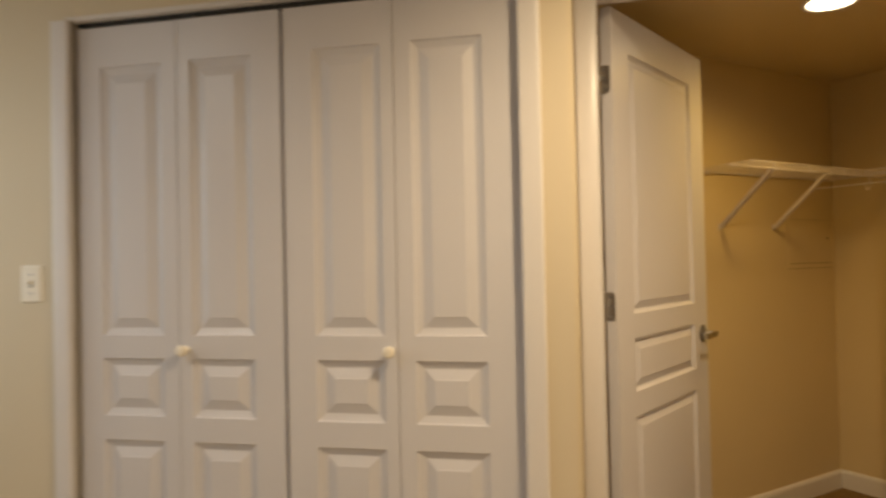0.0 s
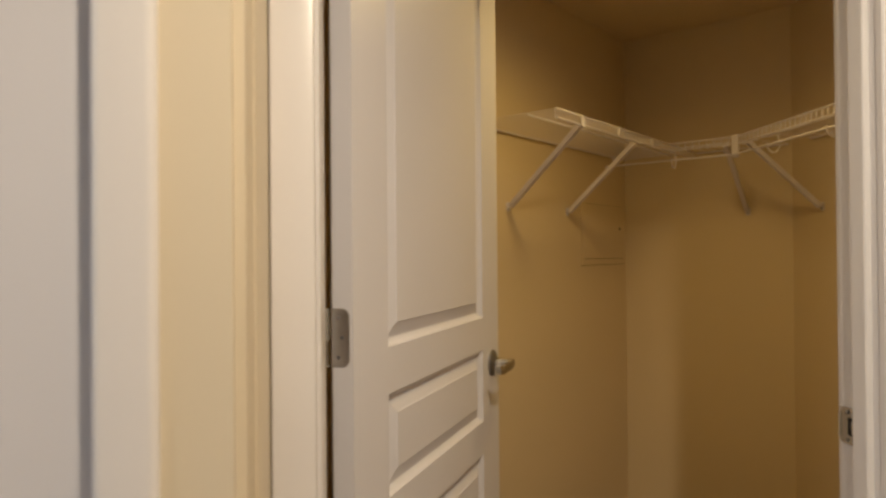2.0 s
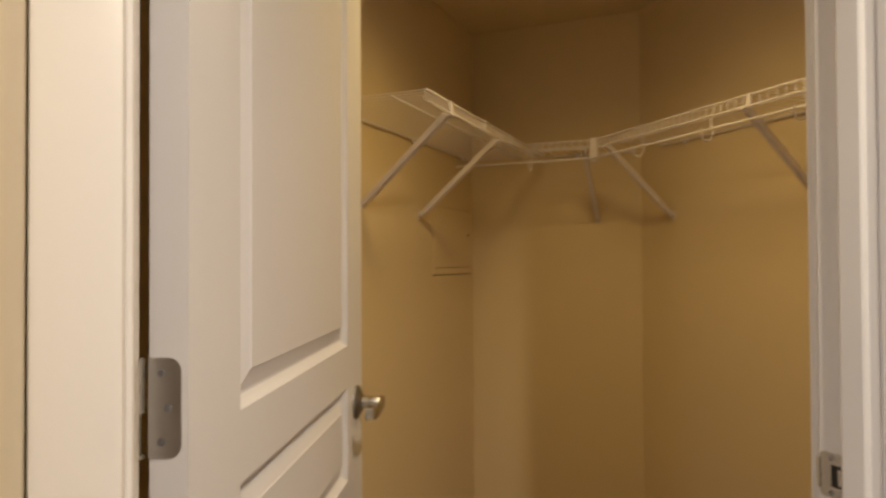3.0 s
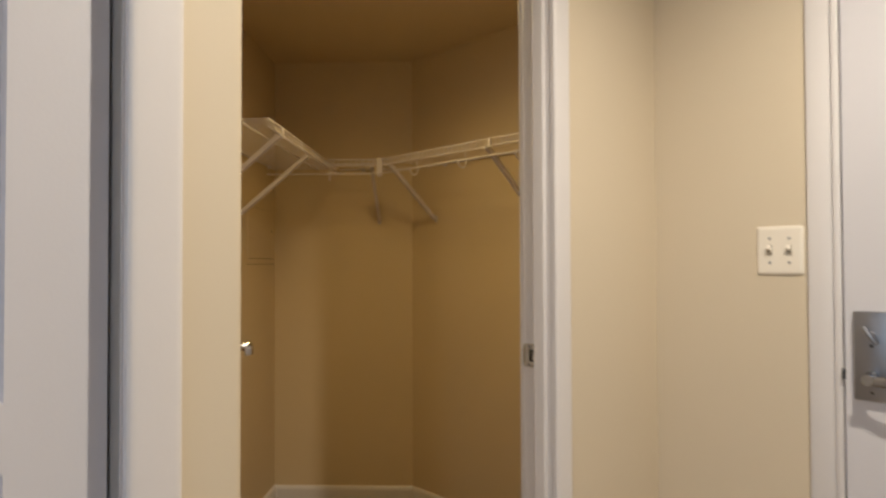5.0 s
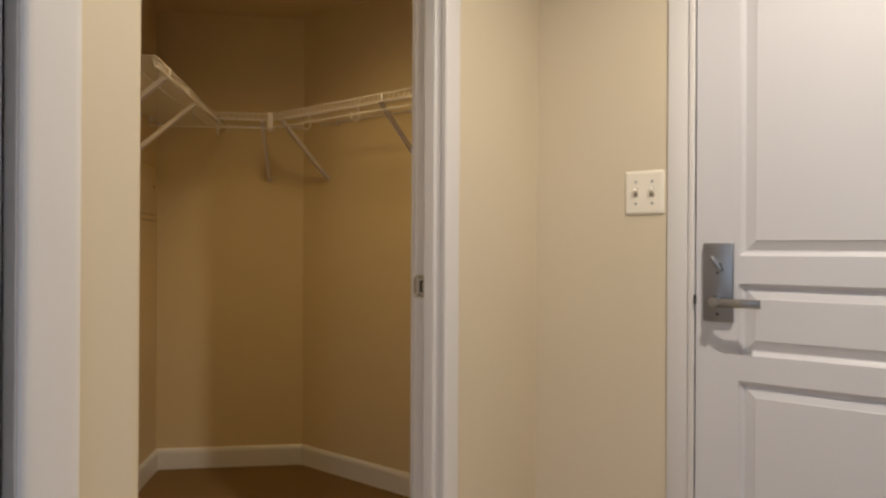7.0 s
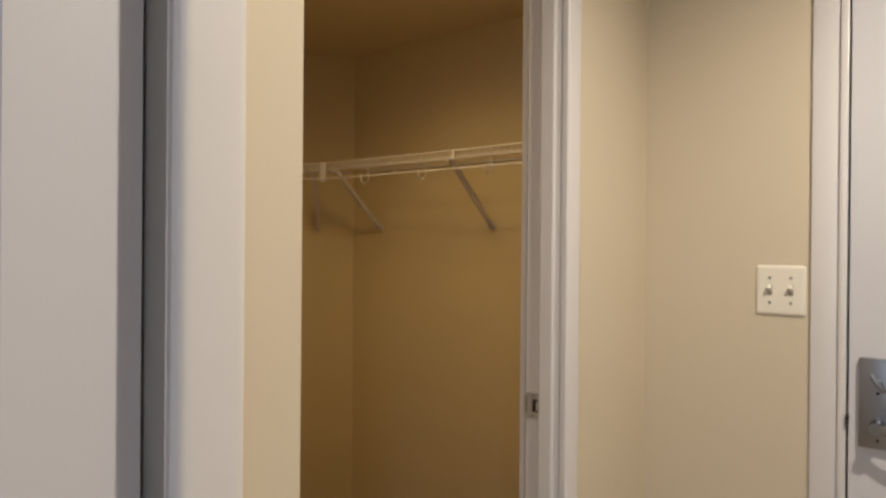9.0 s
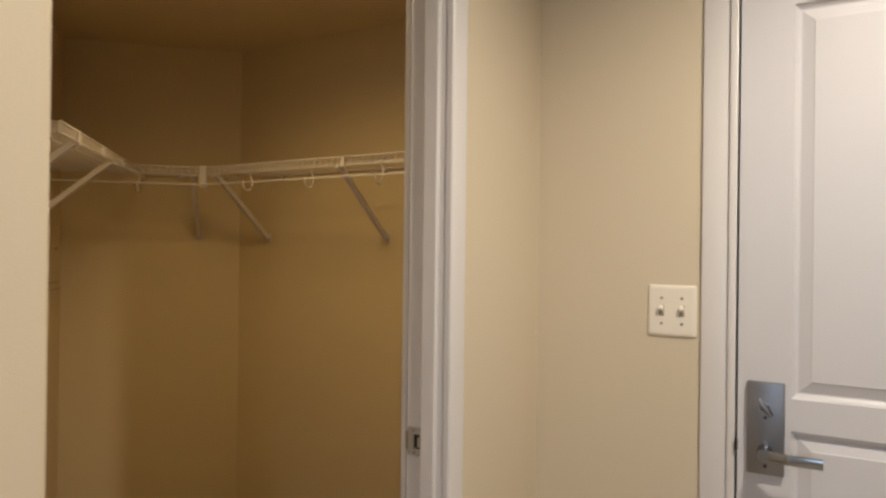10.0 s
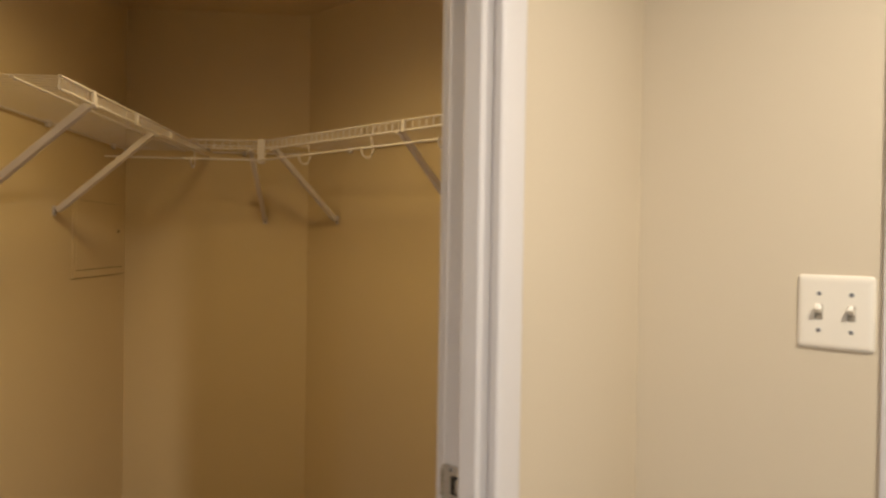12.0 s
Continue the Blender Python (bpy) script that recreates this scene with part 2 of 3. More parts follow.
for a, b in ((C0, C1), (C1, C2), (C2, (1.69, BACK)), ((0.899, FRONT_R), (ENTRY, FRONT_R)), ((ENTRY, FRONT_R), (ENTRY, 1.66)), ((ENTRY, 0.57), (ENTRY, SOUTH)), ((LEFT, SOUTH), (LEFT, 1.7))):
    baseboard(a, b)

# casing outline: across the board (0 at the opening), out of the wall
CASE = [(0, 0), (0, -0.009), (0.003, -0.013), (0.008, -0.014), (0.0115, -0.0105), (0.0135, -0.0075), (0.016, -0.0075), (0.019, -0.0115), (0.023, -0.0145), (0.027, -0.0155), (0.055, -0.0165), (0.058, -0.015), (0.060, -0.011), (0.060, 0)]


FLAT = [(0, 0), (0, -0.011), (0.002, -0.0135), (0.005, -0.0148), (0.010, -0.0152), (0.050, -0.0160), (0.055, -0.0155), (0.0585, -0.013), (0.060, -0.009), (0.060, 0)]


def upright_casing(m, z0, z1, width, flip=False, profile=CASE):
    """One side board: stands at m, its outline in m's x (away from the opening) and y."""
    bm = bmesh.new()
    k = width / 0.060
    outline = [((-x * k if flip else x * k), y) for x, y in profile]
    a = [bm.verts.new((x, y, z0)) for x, y in outline]
    b = [bm.verts.new((x, y, z1)) for x, y in outline]
    n = len(outline)
    for i in range(n):
        bm.faces.new((a[i], a[(i + 1) % n], b[(i + 1) % n], b[i]))
    bm.faces.new(a)
    bm.faces.new(b)
    ob = solid("trim", bm, TRIM, "white moulded casing beside a doorway", "door casing", "structure", smooth=True)
    ob.matrix_world = m


def head_casing(m, x0, x1, z, height):
    bm = bmesh.new()
    k = height / 0.060
    extrude(bm, [(y, z + x * k) for x, y in CASE], x0, x1)
    ob = solid("trim", bm, TRIM, "white moulded casing over a doorway", "door casing", "structure", smooth=True)
    ob.matrix_world = m


# closet doorway: casings, jambs with stops
AT = pose(0, FRONT, 0)
upright_casing(pose(DOOR_R - 0.002, 2.0615, 0), 0, HEAD + 0.004, 0.0605, profile=FLAT)
bm = bmesh.new()
box(bm, RETURN + 0.0015, DOOR_L + 0.006, FRONT - 0.015, FRONT - 0.0015, 0, HEAD + 0.004, 0.006)
solid("trim", bm, TRIM, "white casing board in the corner beside the closet doorway", "door casing", "structure", smooth=True)
head_casing(AT, RETURN + 0.001, DOOR_R + 0.0585, HEAD + 0.004, 0.06)
bm = bmesh.new()
box(bm, DOOR_R, DOOR_R + 0.019, 2.0620, 2.1495, 0, HEAD, 0.0030)
box(bm, DOOR_R - 0.0105, DOOR_R + 0.002, 2.078, 2.111, 0, HEAD, 0.003)
solid("jamb", bm, TRIM, "white jamb with a door stop", "door jamb", "structure")
bm = bmesh.new()
box(bm, DOOR_L - 0.019, DOOR_L, FRONT - 0.001, BACK + 0.001, 0, HEAD, 0.0015)
box(bm, DOOR_L, DOOR_L + 0.011, FRONT - 0.001, FRONT + 0.071, 0, HEAD, 0.004)
solid("jamb", bm, TRIM, "white hinge jamb with a door stop", "door jamb", "structure")
bm = bmesh.new()
box(bm, DOOR_L - 0.019, DOOR_R + 0.019, FRONT - 0.001, BACK + 0.001, HEAD, HEAD + 0.018)
box(bm, DOOR_L + 0.011, DOOR_R - 0.011, FRONT + 0.036, FRONT + 0.071, HEAD - 0.011, HEAD)
solid("jamb", bm, TRIM, "white head jamb over the closet doorway", "door jamb", "structure")
# closet side casing
bm = bmesh.new()
box(bm, DOOR_R + 0.012, DOOR_R + 0.069, BACK, BACK + 0.014, 0, HEAD + 0.062, 0.003)
solid("trim", bm, TRIM, "white casing on the closet side", "door casing", "structure")

# strike plate in the jamb
strike = thing("strike_plate", pose(DOOR_R - 0.0015, 2.1300, 0.958), "satin nickel strike plate let into the jamb", "strike plate")
bm = bmesh.new()
outline = []
for q, (sy, sz) in enumerate(((1, 1), (-1, 1), (-1, -1), (1, -1))):
    for k in range(6):
        a = math.pi / 2 * (q + k / 5)
        outline.append((sy * 0.011 + 0.007 * math.cos(a), sz * 0.0215 + 0.007 * math.sin(a)))
front = [bm.verts.new((-0.0008, y, z)) for y, z in outline]
rear = [bm.verts.new((0.0012, y, z)) for y, z in outline]
for k in range(len(front)):
    bm.faces.new((front[k], front[(k + 1) % len(front)], rear[(k + 1) % len(front)], rear[k]))
bm.faces.new(front)
bm.faces.new(rear)
tube(bm, [(-0.001, 0.0175, -0.019), (-0.001, 0.0175, 0.019)], 0.0025)
part("plate", bm, NICKEL, strike)
# near-black block on the plate, its colour standing for the hole's shade
bm = bmesh.new()
box(bm, -0.0012, 0.0012, -0.0145, 0.000, -0.014, 0.014)
part("latch_hole_shade", bm, DARK, strike)
bm = bmesh.new()
box(bm, -0.0018, 0.001, -0.0145, -0.009, -0.011, 0.010, 0.0006)
part("tab", bm, NICKEL, strike, "bent bright tab in the latch hole")
for z in (-0.022, 0.022):
    bm = bmesh.new()
    lathe(bm, [(0.0035, 0), (0.0035, 0.001), (0.002, 0.0016)], 12, pose(-0.0008, 0, z, 0, -90, 0))
    part("screw", bm, STEEL, strike)

# bifold opening: jambs, casings
for u, flip in ((B_R, False), (B_L, True)):
    upright_casing(BIFOLD @ pose(u + (-0.003 if flip else 0.003), FACE, 0), 0, 2.048, 0.062, flip, FLAT)
    bm = bmesh.new()
    box(bm, u, u + (-0.018 if flip else 0.018), FACE - 0.002, 0.082, 0, 2.062)
    ob = solid("jamb", bm, TRIM, "white jamb of the bifold closet", "door jamb", "structure")
    ob.matrix_world = BIFOLD
head_casing(BIFOLD, B_L - 0.065, B_R + 0.065, 2.048, 0.062)
bm = bmesh.new()
box(bm, B_L, B_R, FACE - 0.002, 0.082, 2.048, 2.061)
ob = solid("jamb", bm, TRIM, "white head jamb of the bifold closet", "door jamb", "structure")
ob.matrix_world = BIFOLD
# track coloured near black to paint the shadowed gap above the leaves
bm = bmesh.new()
box(bm, B_L + 0.004, B_R - 0.004, -0.012, 0.026, 2.041, 2.047)
box(bm, B_L + 0.004, B_R - 0.004, -0.012, -0.010, 2.034, 2.041)
box(bm, B_L + 0.004, B_R - 0.004, 0.024, 0.026, 2.034, 2.041)
ob = solid("bifold_track", bm, DARK, "track over the bifold doors, coloured dark for the gap's shade", "door track")
ob.matrix_world = BIFOLD


# ---- moulded doors ----
def moulded_face(bm, width, z0, z1, panels, y, out, profile):
    """One face of a moulded door at depth y, facing along y by the sign of out. panels: x0, x1, z0, z1, rise of the arch."""
    n = 12
    x0, x1 = panels[0][:2]

    def at(x, z, depth=0.0):
        return bm.verts.new((x, y - out * depth, z))

    def loop(p, inset, depth):
        a, b, lo, hi, rise = p
        a, b, lo, hi = a + inset, b - inset, lo + inset, hi - inset
        top = [(b + (a - b) * k / n, hi + rise * (1 - (2 * k / n - 1) ** 2)) for k in range(n + 1)]
        return [at(a + (b - a) * k / n, lo, depth) for k in range(n + 1)] + [at(x, z, depth) for x, z in top]

    bm.faces.new((at(0, z0), at(x0, z0), at(x0, z1), at(0, z1)))
    bm.faces.new((at(x1, z0), at(width, z0), at(width, z1), at(x1, z1)))
    edges = [(z0, 0.0)]
    for _, _, lo, hi, rise in panels:
        edges += [(lo, 0.0), (hi, rise)]
    edges.append((z1, 0.0))
    for (lo, bow), (hi, _) in zip(edges[::2], edges[1::2]):
        for k in range(n):
            xa, xb = x0 + (x1 - x0) * k / n, x0 + (x1 - x0) * (k + 1) / n
            za, zb = (lo + bow * (1 - (2 * j / n - 1) ** 2) for j in (k, k + 1))
            bm.faces.new((at(xa, za), at(xb, zb), at(xb, hi), at(xa, hi)))
    for p in panels:
        rings = [loop(p, i, d) for i, d in profile]
        for a, b in zip(rings, rings[1:]):
            for k in range(len(a)):
                bm.faces.new((a[k], a[(k + 1) % len(a)], b[(k + 1) % len(a)], b[k]))
        bm.faces.new(rings[-1])


NARROW = ((0, 0), (0.002, 0.004), (0.006, 0.0080), (0.011, 0.0115), (0.014, 0.0115), (0.037, 0.0035), (0.0385, 0.0020))
WIDE = ((0, 0), (0.003, 0.0055), (0.010, 0.0085), (0.022, 0.0125), (0.025, 0.0125), (0.053, 0.0030), (0.0545, 0.0015))


def slab(width, z0, z1, thick, panels, profile=NARROW):
    """A moulded slab: hinge edge at x = 0, face at y = 0, body behind it."""
    bm = bmesh.new()
    moulded_face(bm, width, z0, z1, panels, 0.0, -1, profile)
    moulded_face(bm, width, z0, z1, panels, thick, 1, profile)
    for quad in (((0, 0, z0), (0, thick, z0), (0, thick, z1), (0, 0, z1)), ((width, 0, z0), (width, thick, z0), (width, thick, z1), (width, 0, z1)),
                 ((0, 0, z0), (width, 0, z0), (width, thick, z0), (0, thick, z0)), ((0, 0, z1), (width, 0, z1), (width, thick, z1), (0, thick, z1))):
        bm.faces.new([bm.verts.new(v) for v in quad])
    bmesh.ops.remove_doubles(bm, verts=bm.verts[:], dist=1e-5)
    edges = [e for e in bm.edges if len(e.link_faces) == 2 and all(abs(v.co.y) < 1e-5 or abs(v.co.y - thick) < 1e-5 for v in e.verts) and abs(e.link_faces[0].normal.dot(e.link_faces[1].normal)) < 0.1 and (abs(e.verts[0].co.x - e.verts[1].co.x) < 1e-5 and (e.verts[0].co.x < 1e-5 or e.verts[0].co.x > width - 1e-5))]
    bmesh.ops.bevel(bm, geom=edges, offset=0.0015, segments=2, affect="EDGES")
    return bm


# bifold doors: two pairs of leaves
LEAVES = ((-1.485, -1.137, 0.080, 0.052), (-1.135, -0.789, 0.044, 0.095), (-0.777, -0.436, 0.091, 0.040), (-0.434, -0.0768, 0.050, 0.099))
for pair, knob_u, label in ((LEAVES[:2], -1.113, "white moulded bifold door beside the light switch"), (LEAVES[2:], -0.457, "white moulded bifold door beside the closet doorway")):
    door = thing("bifold_door", BIFOLD @ pose(pair[0][0], -0.010, 0), label, "bifold door", "bifold closet doors")
    for a, b, left, right in pair:
        w = b - a
        leaf = part("leaf", slab(w, 0.015, 2.030, 0.032, [(left, w - right, 0.20, 0.718, 0), (left, w - right, 0.793, 0.974, 0), (left, w - right, 1.045, 1.90, 0)], WIDE), DOOR, door)
        leaf.location.x = a - pair[0][0]
    bm = bmesh.new()
    lathe(bm, [(0.011, 0), (0.009, 0.006), (0.0085, 0.012), (0.013, 0.018), (0.0175, 0.024), (0.018, 0.030), (0.015, 0.036), (0.008, 0.039)], 24, pose(knob_u - pair[0][0], 0, 1.002, 90, 0, 0))
    part("knob", bm, PLATE, door, "round cream wooden knob", smooth=True)

# closet door, standing open into the closet
PIN = (0.031, BACK + 0.007)
OPEN = 64.0
door = thing("door_1", pose(*PIN, 0, 0, 0, OPEN), "white three-panel moulded closet door standing open", "door", kind="structure")
W_D, T_D = 0.782, 0.035
ob = part("slab", slab(W_D, 0.012, 2.036, T_D, [(0.123, W_D - 0.135, 0.22, 0.750, 0), (0.123, W_D - 0.135, 0.829, 1.000, 0), (0.123, W_D - 0.135, 1.078, 1.914, 0)]), DOOR, door)
ob.location = (0.003, -0.041, 0)
for z in (0.26, 1.108, 1.812):
    hinge = part("hinge", bmesh.new(), NICKEL, door, "satin nickel butt hinge with rounded corners")
    bm = bmesh.new()
    h, w, r = 0.044, 0.030, 0.012
    outline = [(0.0, -h), (0.0, h)] + [(-w + r - r * math.sin(a), h - r + r * math.cos(a)) for a in (math.pi / 2 * k / 5 for k in range(6))] + [(-w + r - r * math.cos(a), -h + r - r * math.sin(a)) for a in (math.pi / 2 * k / 5 for k in range(6))]
    front = [bm.verts.new((0.0018, -0.006 + y, z + dz)) for y, dz in outline]
    rear = [bm.verts.new((0.0038, -0.006 + y, z + dz)) for y, dz in outline]
    for k in range(len(front)):
        bm.faces.new((front[k], front[(k + 1) % len(front)], rear[(k + 1) % len(front)], rear[k]))
    bm.faces.new(front)
    bm.faces.new(rear)
    tube(bm, [(0, 0.002, z - 0.10 * h), (0, 0.002, z + h)], 0.0055, 12)
    tube(bm, [(0, 0.002, z - h), (0, 0.002, z - 0.92 * h)], 0.0055, 12)
    tube(bm, [(0, 0.003, z - 0.92 * h), (0, 0.003, z - 0.10 * h)], 0.0036, 10)
    hinge.data = mesh_of("hinge", bm, NICKEL)
    for y, dz in ((-0.018, 0.030), (-0.024, 0.0), (-0.018, -0.030)):
        bm = bmesh.new()
        lathe(bm, [(0.0036, 0), (0.0034, 0.0008), (0.002, 0.0012)], 12, pose(0.0018, y, z + dz, 0, -90, 0))
        part("screw", bm, STEEL, hinge)


def blade(bm, line, z, half, thick):
    """A flat bar on edge that follows a line of (x, y), with rounded long edges."""
    across = [(-1, -0.7), (-0.7, -1), (0.7, -1), (1, -0.7), (1, 0.7), (0.7, 1), (-0.7, 1), (-1, 0.7)]
    rings = []
    for i, (x, y) in enumerate(line):
        x0, y0 = line[max(i - 1, 0)]
        x1, y1 = line[min(i + 1, len(line) - 1)]
        way = Vector((x1 - x0, y1 - y0)).normalized()
        rings.append([bm.verts.new((x - way.y * thick * a, y + way.x * thick * a, z + half * b)) for a, b in across])
    for a, b in zip(rings, rings[1:]):
        for k in range(8):
            bm.faces.new((a[k], a[(k + 1) % 8], b[(k + 1) % 8], b[k]))
    bm.faces.new(rings[0][::-1])
    bm.faces.new(rings[-1])


def lever_set(parent, x, z, y, out, length, mat):
    """A round rose, a stout neck and a flat blade towards the hinge, its tip turned back to the door; out: -1 on the face, 1 on the back."""
    turn = pose(x, y, z, 90 if out < 0 else -90, 0, 0)
    bm = bmesh.new()
    lathe(bm, [(0.0325, 0), (0.0325, 0.003), (0.030, 0.006), (0.020, 0.011), (0.0135, 0.015)], 32, turn)
    part("rose", bm, STEEL, parent, "dark round rose", smooth=True)
    bm = bmesh.new()
    lathe(bm, [(0.0135, 0.013), (0.0135, 0.016), (0.0115, 0.0165), (0.0115, 0.052), (0.0105, 0.0535)], 28, turn)
    part("neck", bm, mat, parent, "round nickel neck", smooth=True)
    bm = bmesh.new()
    blade(bm, [(x + 0.011, y + out * 0.052), (x - 0.03, y + out * 0.0545), (x - length + 0.02, y + out * 0.055), (x - length + 0.005, y + out * 0.050), (x - length, y + out * 0.039)], z, 0.0105, 0.0040)
    part("lever", bm, mat, parent, "satin nickel lever", smooth=True)


handle = part("door_handle", bmesh.new(), NICKEL, door)
bm = bmesh.new()
box(bm, W_D + 0.0025, W_D + 0.0045, -0.041 + 0.006, -0.041 + 0.029, 0.93, 0.986, 0.0004)
box(bm, W_D + 0.004, W_D + 0.012, -0.041 + 0.012, -0.041 + 0.024, 0.950, 0.966, 0.002)
handle.data = mesh_of("door_handle", bm, NICKEL)
lever_set(handle, W_D - 0.057, 0.958, -0.041, -1, 0.105, NICKEL)
lever_set(handle, W_D - 0.057, 0.958, -0.006, 1, 0.105, NICKEL)

# ---- entry door ----
E_FACE = 1.294
# local x runs along -y of the world, the face looks to -x of the world
ENTRY_AT = pose(E_FACE, 1.5745, 0, 0, 0, -90)
entry = thing("door_2", ENTRY_AT, "white three-panel moulded entry door, closed", "door", kind="structure")
W_E = 0.914
part("slab", slab(W_E, 0.012, 2.04, 0.044, [(0.104, W_E - 0.104, 0.22, 0.727, 0), (0.104, W_E - 0.104, 0.792, 0.971, 0), (0.104, W_E - 0.104, 1.040, 1.882, 0)]), DOOR, entry)
lock = part("lock_plate", bmesh.new(), STEEL, entry, "brushed steel lock plate")
bm = bmesh.new()
box(bm, 0.020, 0.093, -0.013, 0, 0.873, 1.072, 0.003)
lock.data = mesh_of("lock_plate", bm, STEEL, True)
bm = bmesh.new()
lathe(bm, [(0.009, 0), (0.009, 0.006), (0.007, 0.009)], 24, pose(0.056, -0.013, 1.018, 90, 0, 0))
box(bm, -0.023, 0.023, -0.020, -0.008, -0.0055, 0.0055, 0.0045, pose(0.056, -0.013, 1.020, 0, 52, 0))
part("thumb_turn", bm, STEEL, lock, "steel thumb turn", smooth=True)
bm = bmesh.new()
lathe(bm, [(0.015, 0), (0.015, 0.010), (0.0125, 0.014), (0.0125, 0.040)], 24, pose(0.056, -0.013, 0.925, 90, 0, 0))
blade(bm, [(0.046, -0.046), (0.066, -0.047), (0.092, -0.055), (0.106, -0.057), (0.165, -0.055)], 0.924, 0.0105, 0.0040)
part("lever", bm, CHROME, lock, "polished flat steel lever", smooth=True)
for x, z in ((0.056, 0.892), (0.056, 0.996)):
    bm = bmesh.new()
    lathe(bm, [(0.0035, 0), (0.0035, 0.0008), (0.002, 0.001)], 12, pose(x, -0.013, z, 90, 0, 0))
    part("screw", bm, DARK, lock)
bm = bmesh.new()
box(bm, -0.006, 0.0008, -0.003, 0.016, 0.914, 0.938, 0.001)
part("latch", bm, DARK, entry, "dark latch bolt")
for z in (0.26, 1.1, 1.8):
    bm = bmesh.new()
    tube(bm, [(W_E + 0.004, -0.006, z - 0.05), (W_E + 0.004, -0.006, z + 0.05)], 0.007, 12)
    part("hinge", bm, STEEL, entry)

for y0, y1, name in ((E_L, E_L + 0.018, "latch"), (E_R - 0.018, E_R, "hinge")):
    bm = bmesh.new()
    box(bm, ENTRY - 0.003, ENTRY + 0.12, y0, y1, 0, E_HEAD, 0.0015)
    solid("jamb", bm, TRIM, "white " + name + " jamb of the entry door", "door jamb", "structure")
bm = bmesh.new()
box(bm, ENTRY - 0.003, ENTRY + 0.12, E_R, E_L, E_HEAD, E_HEAD + 0.018, 0.0015)
solid("jamb", bm, TRIM, "white head jamb of the entry door", "door jamb", "structure")
for y, flip in ((E_L + 0.012, True), (E_R - 0.012, False)):
    bm = bmesh.new()
    s = 1 if flip else -1
    box(bm, ENTRY - 0.010, ENTRY, min(y, y + s * 0.062), max(y, y + s * 0.062), 0, E_HEAD + 0.012, 0.004)
    box(bm, ENTRY - 0.018, ENTRY - 0.0035, min(y - s * 0.0132, y + s * 0.004), max(y - s * 0.0132, y + s * 0.004), 0, E_HEAD + 0.012, 0.003)
    solid("trim", bm, TRIM, "white flat casing beside the entry door", "door casing", "structure", smooth=True)
bm = bmesh.new()
box(bm, ENTRY - 0.017, ENTRY, E_R - 0.074, E_L + 0.074, E_HEAD + 0.012, E_HEAD + 0.075, 0.003)
solid("trim", bm, TRIM, "white flat casing over the entry door", "door casing", "structure", smooth=True)


# ---- switches ----
def switch_plate(m, width, height, gangs, label):
    """A wall plate in m's x and z, facing -y."""
    unit = thing("light_switch", m, label, "light switch")
    bm = bmesh.new()
    rings = []
    for inset, y in ((0, 0), (0.0003, -0.0022), (0.0018, -0.0042), (0.0045, -0.0054), (0.0085, -0.0060), (0.011, -0.0060)):
        w, h, r = width / 2 - inset, height / 2 - inset, 0.0065 - inset * 0.4
        ring = []
        for q, (sx, sz) in enumerate(((1, 1), (-1, 1), (-1, -1), (1, -1))):
            for k in range(5):
                a = math.pi / 2 * (q + k / 4)
                ring.append(bm.verts.new((sx * (w - r) + r * math.cos(a), y, sz * (h - r) + r * math.sin(a))))
        rings.append(ring)
    for a, b in zip(rings, rings[1:]):
        for k in range(20):
            bm.faces.new((a[k], a[(k + 1) % 20], b[(k + 1) % 20], b[k]))
    bm.faces.new(rings[0])
    bm.faces.new(rings[-1])
    part("plate", bm, PLATE, unit, smooth=True)
    for g in range(gangs):
        x = (g - (gangs - 1) / 2) * 0.046
        bm = bmesh.new()
        box(bm, x - 0.0055, x + 0.0055, -0.0066, -0.005, -0.0125, 0.0125)
        part("toggle_slot", bm, SLOT, unit)
        bm = bmesh.new()
        box(bm, -0.0042, 0.0042, -0.014, 0, -0.0055, 0.0055, 0.0015, pose(x, -0.005, 0.002, -32, 0, 0))
        part("toggle", bm, PLATE, unit)
        for z in (-0.030, 0.030):
            bm = bmesh.new()
            lathe(bm, [(0.0034, 0), (0.0034, 0.0008), (0.0022, 0.0014)], 12, pose(x, -0.006, z, 90, 0, 0))
            part("screw", bm, STEEL, unit)
    return unit


switch_plate(pose(ENTRY, 1.7205, 1.212, 0, 0, -90), 0.110, 0.121, 2, "ivory double toggle switch plate on beige wall")
switch_plate(BIFOLD @ pose(-1.642, FACE, 1.213), 0.078, 0.122, 1, "ivory single switch plate beside bifold doors")


# ---- wire shelving ----
def along(a, b):
    """A frame with x along the wall from a to b, y into the closet."""
    a, b = Vector(a), Vector(b)
    way = b - a
    return Matrix.Translation((*a, 0)) @ Matrix.Rotation(math.atan2(way.y, way.x), 4, "Z") @ Matrix.Diagonal((1, -1, 1, 1))


TOP, LIP = 1.650, 1.622


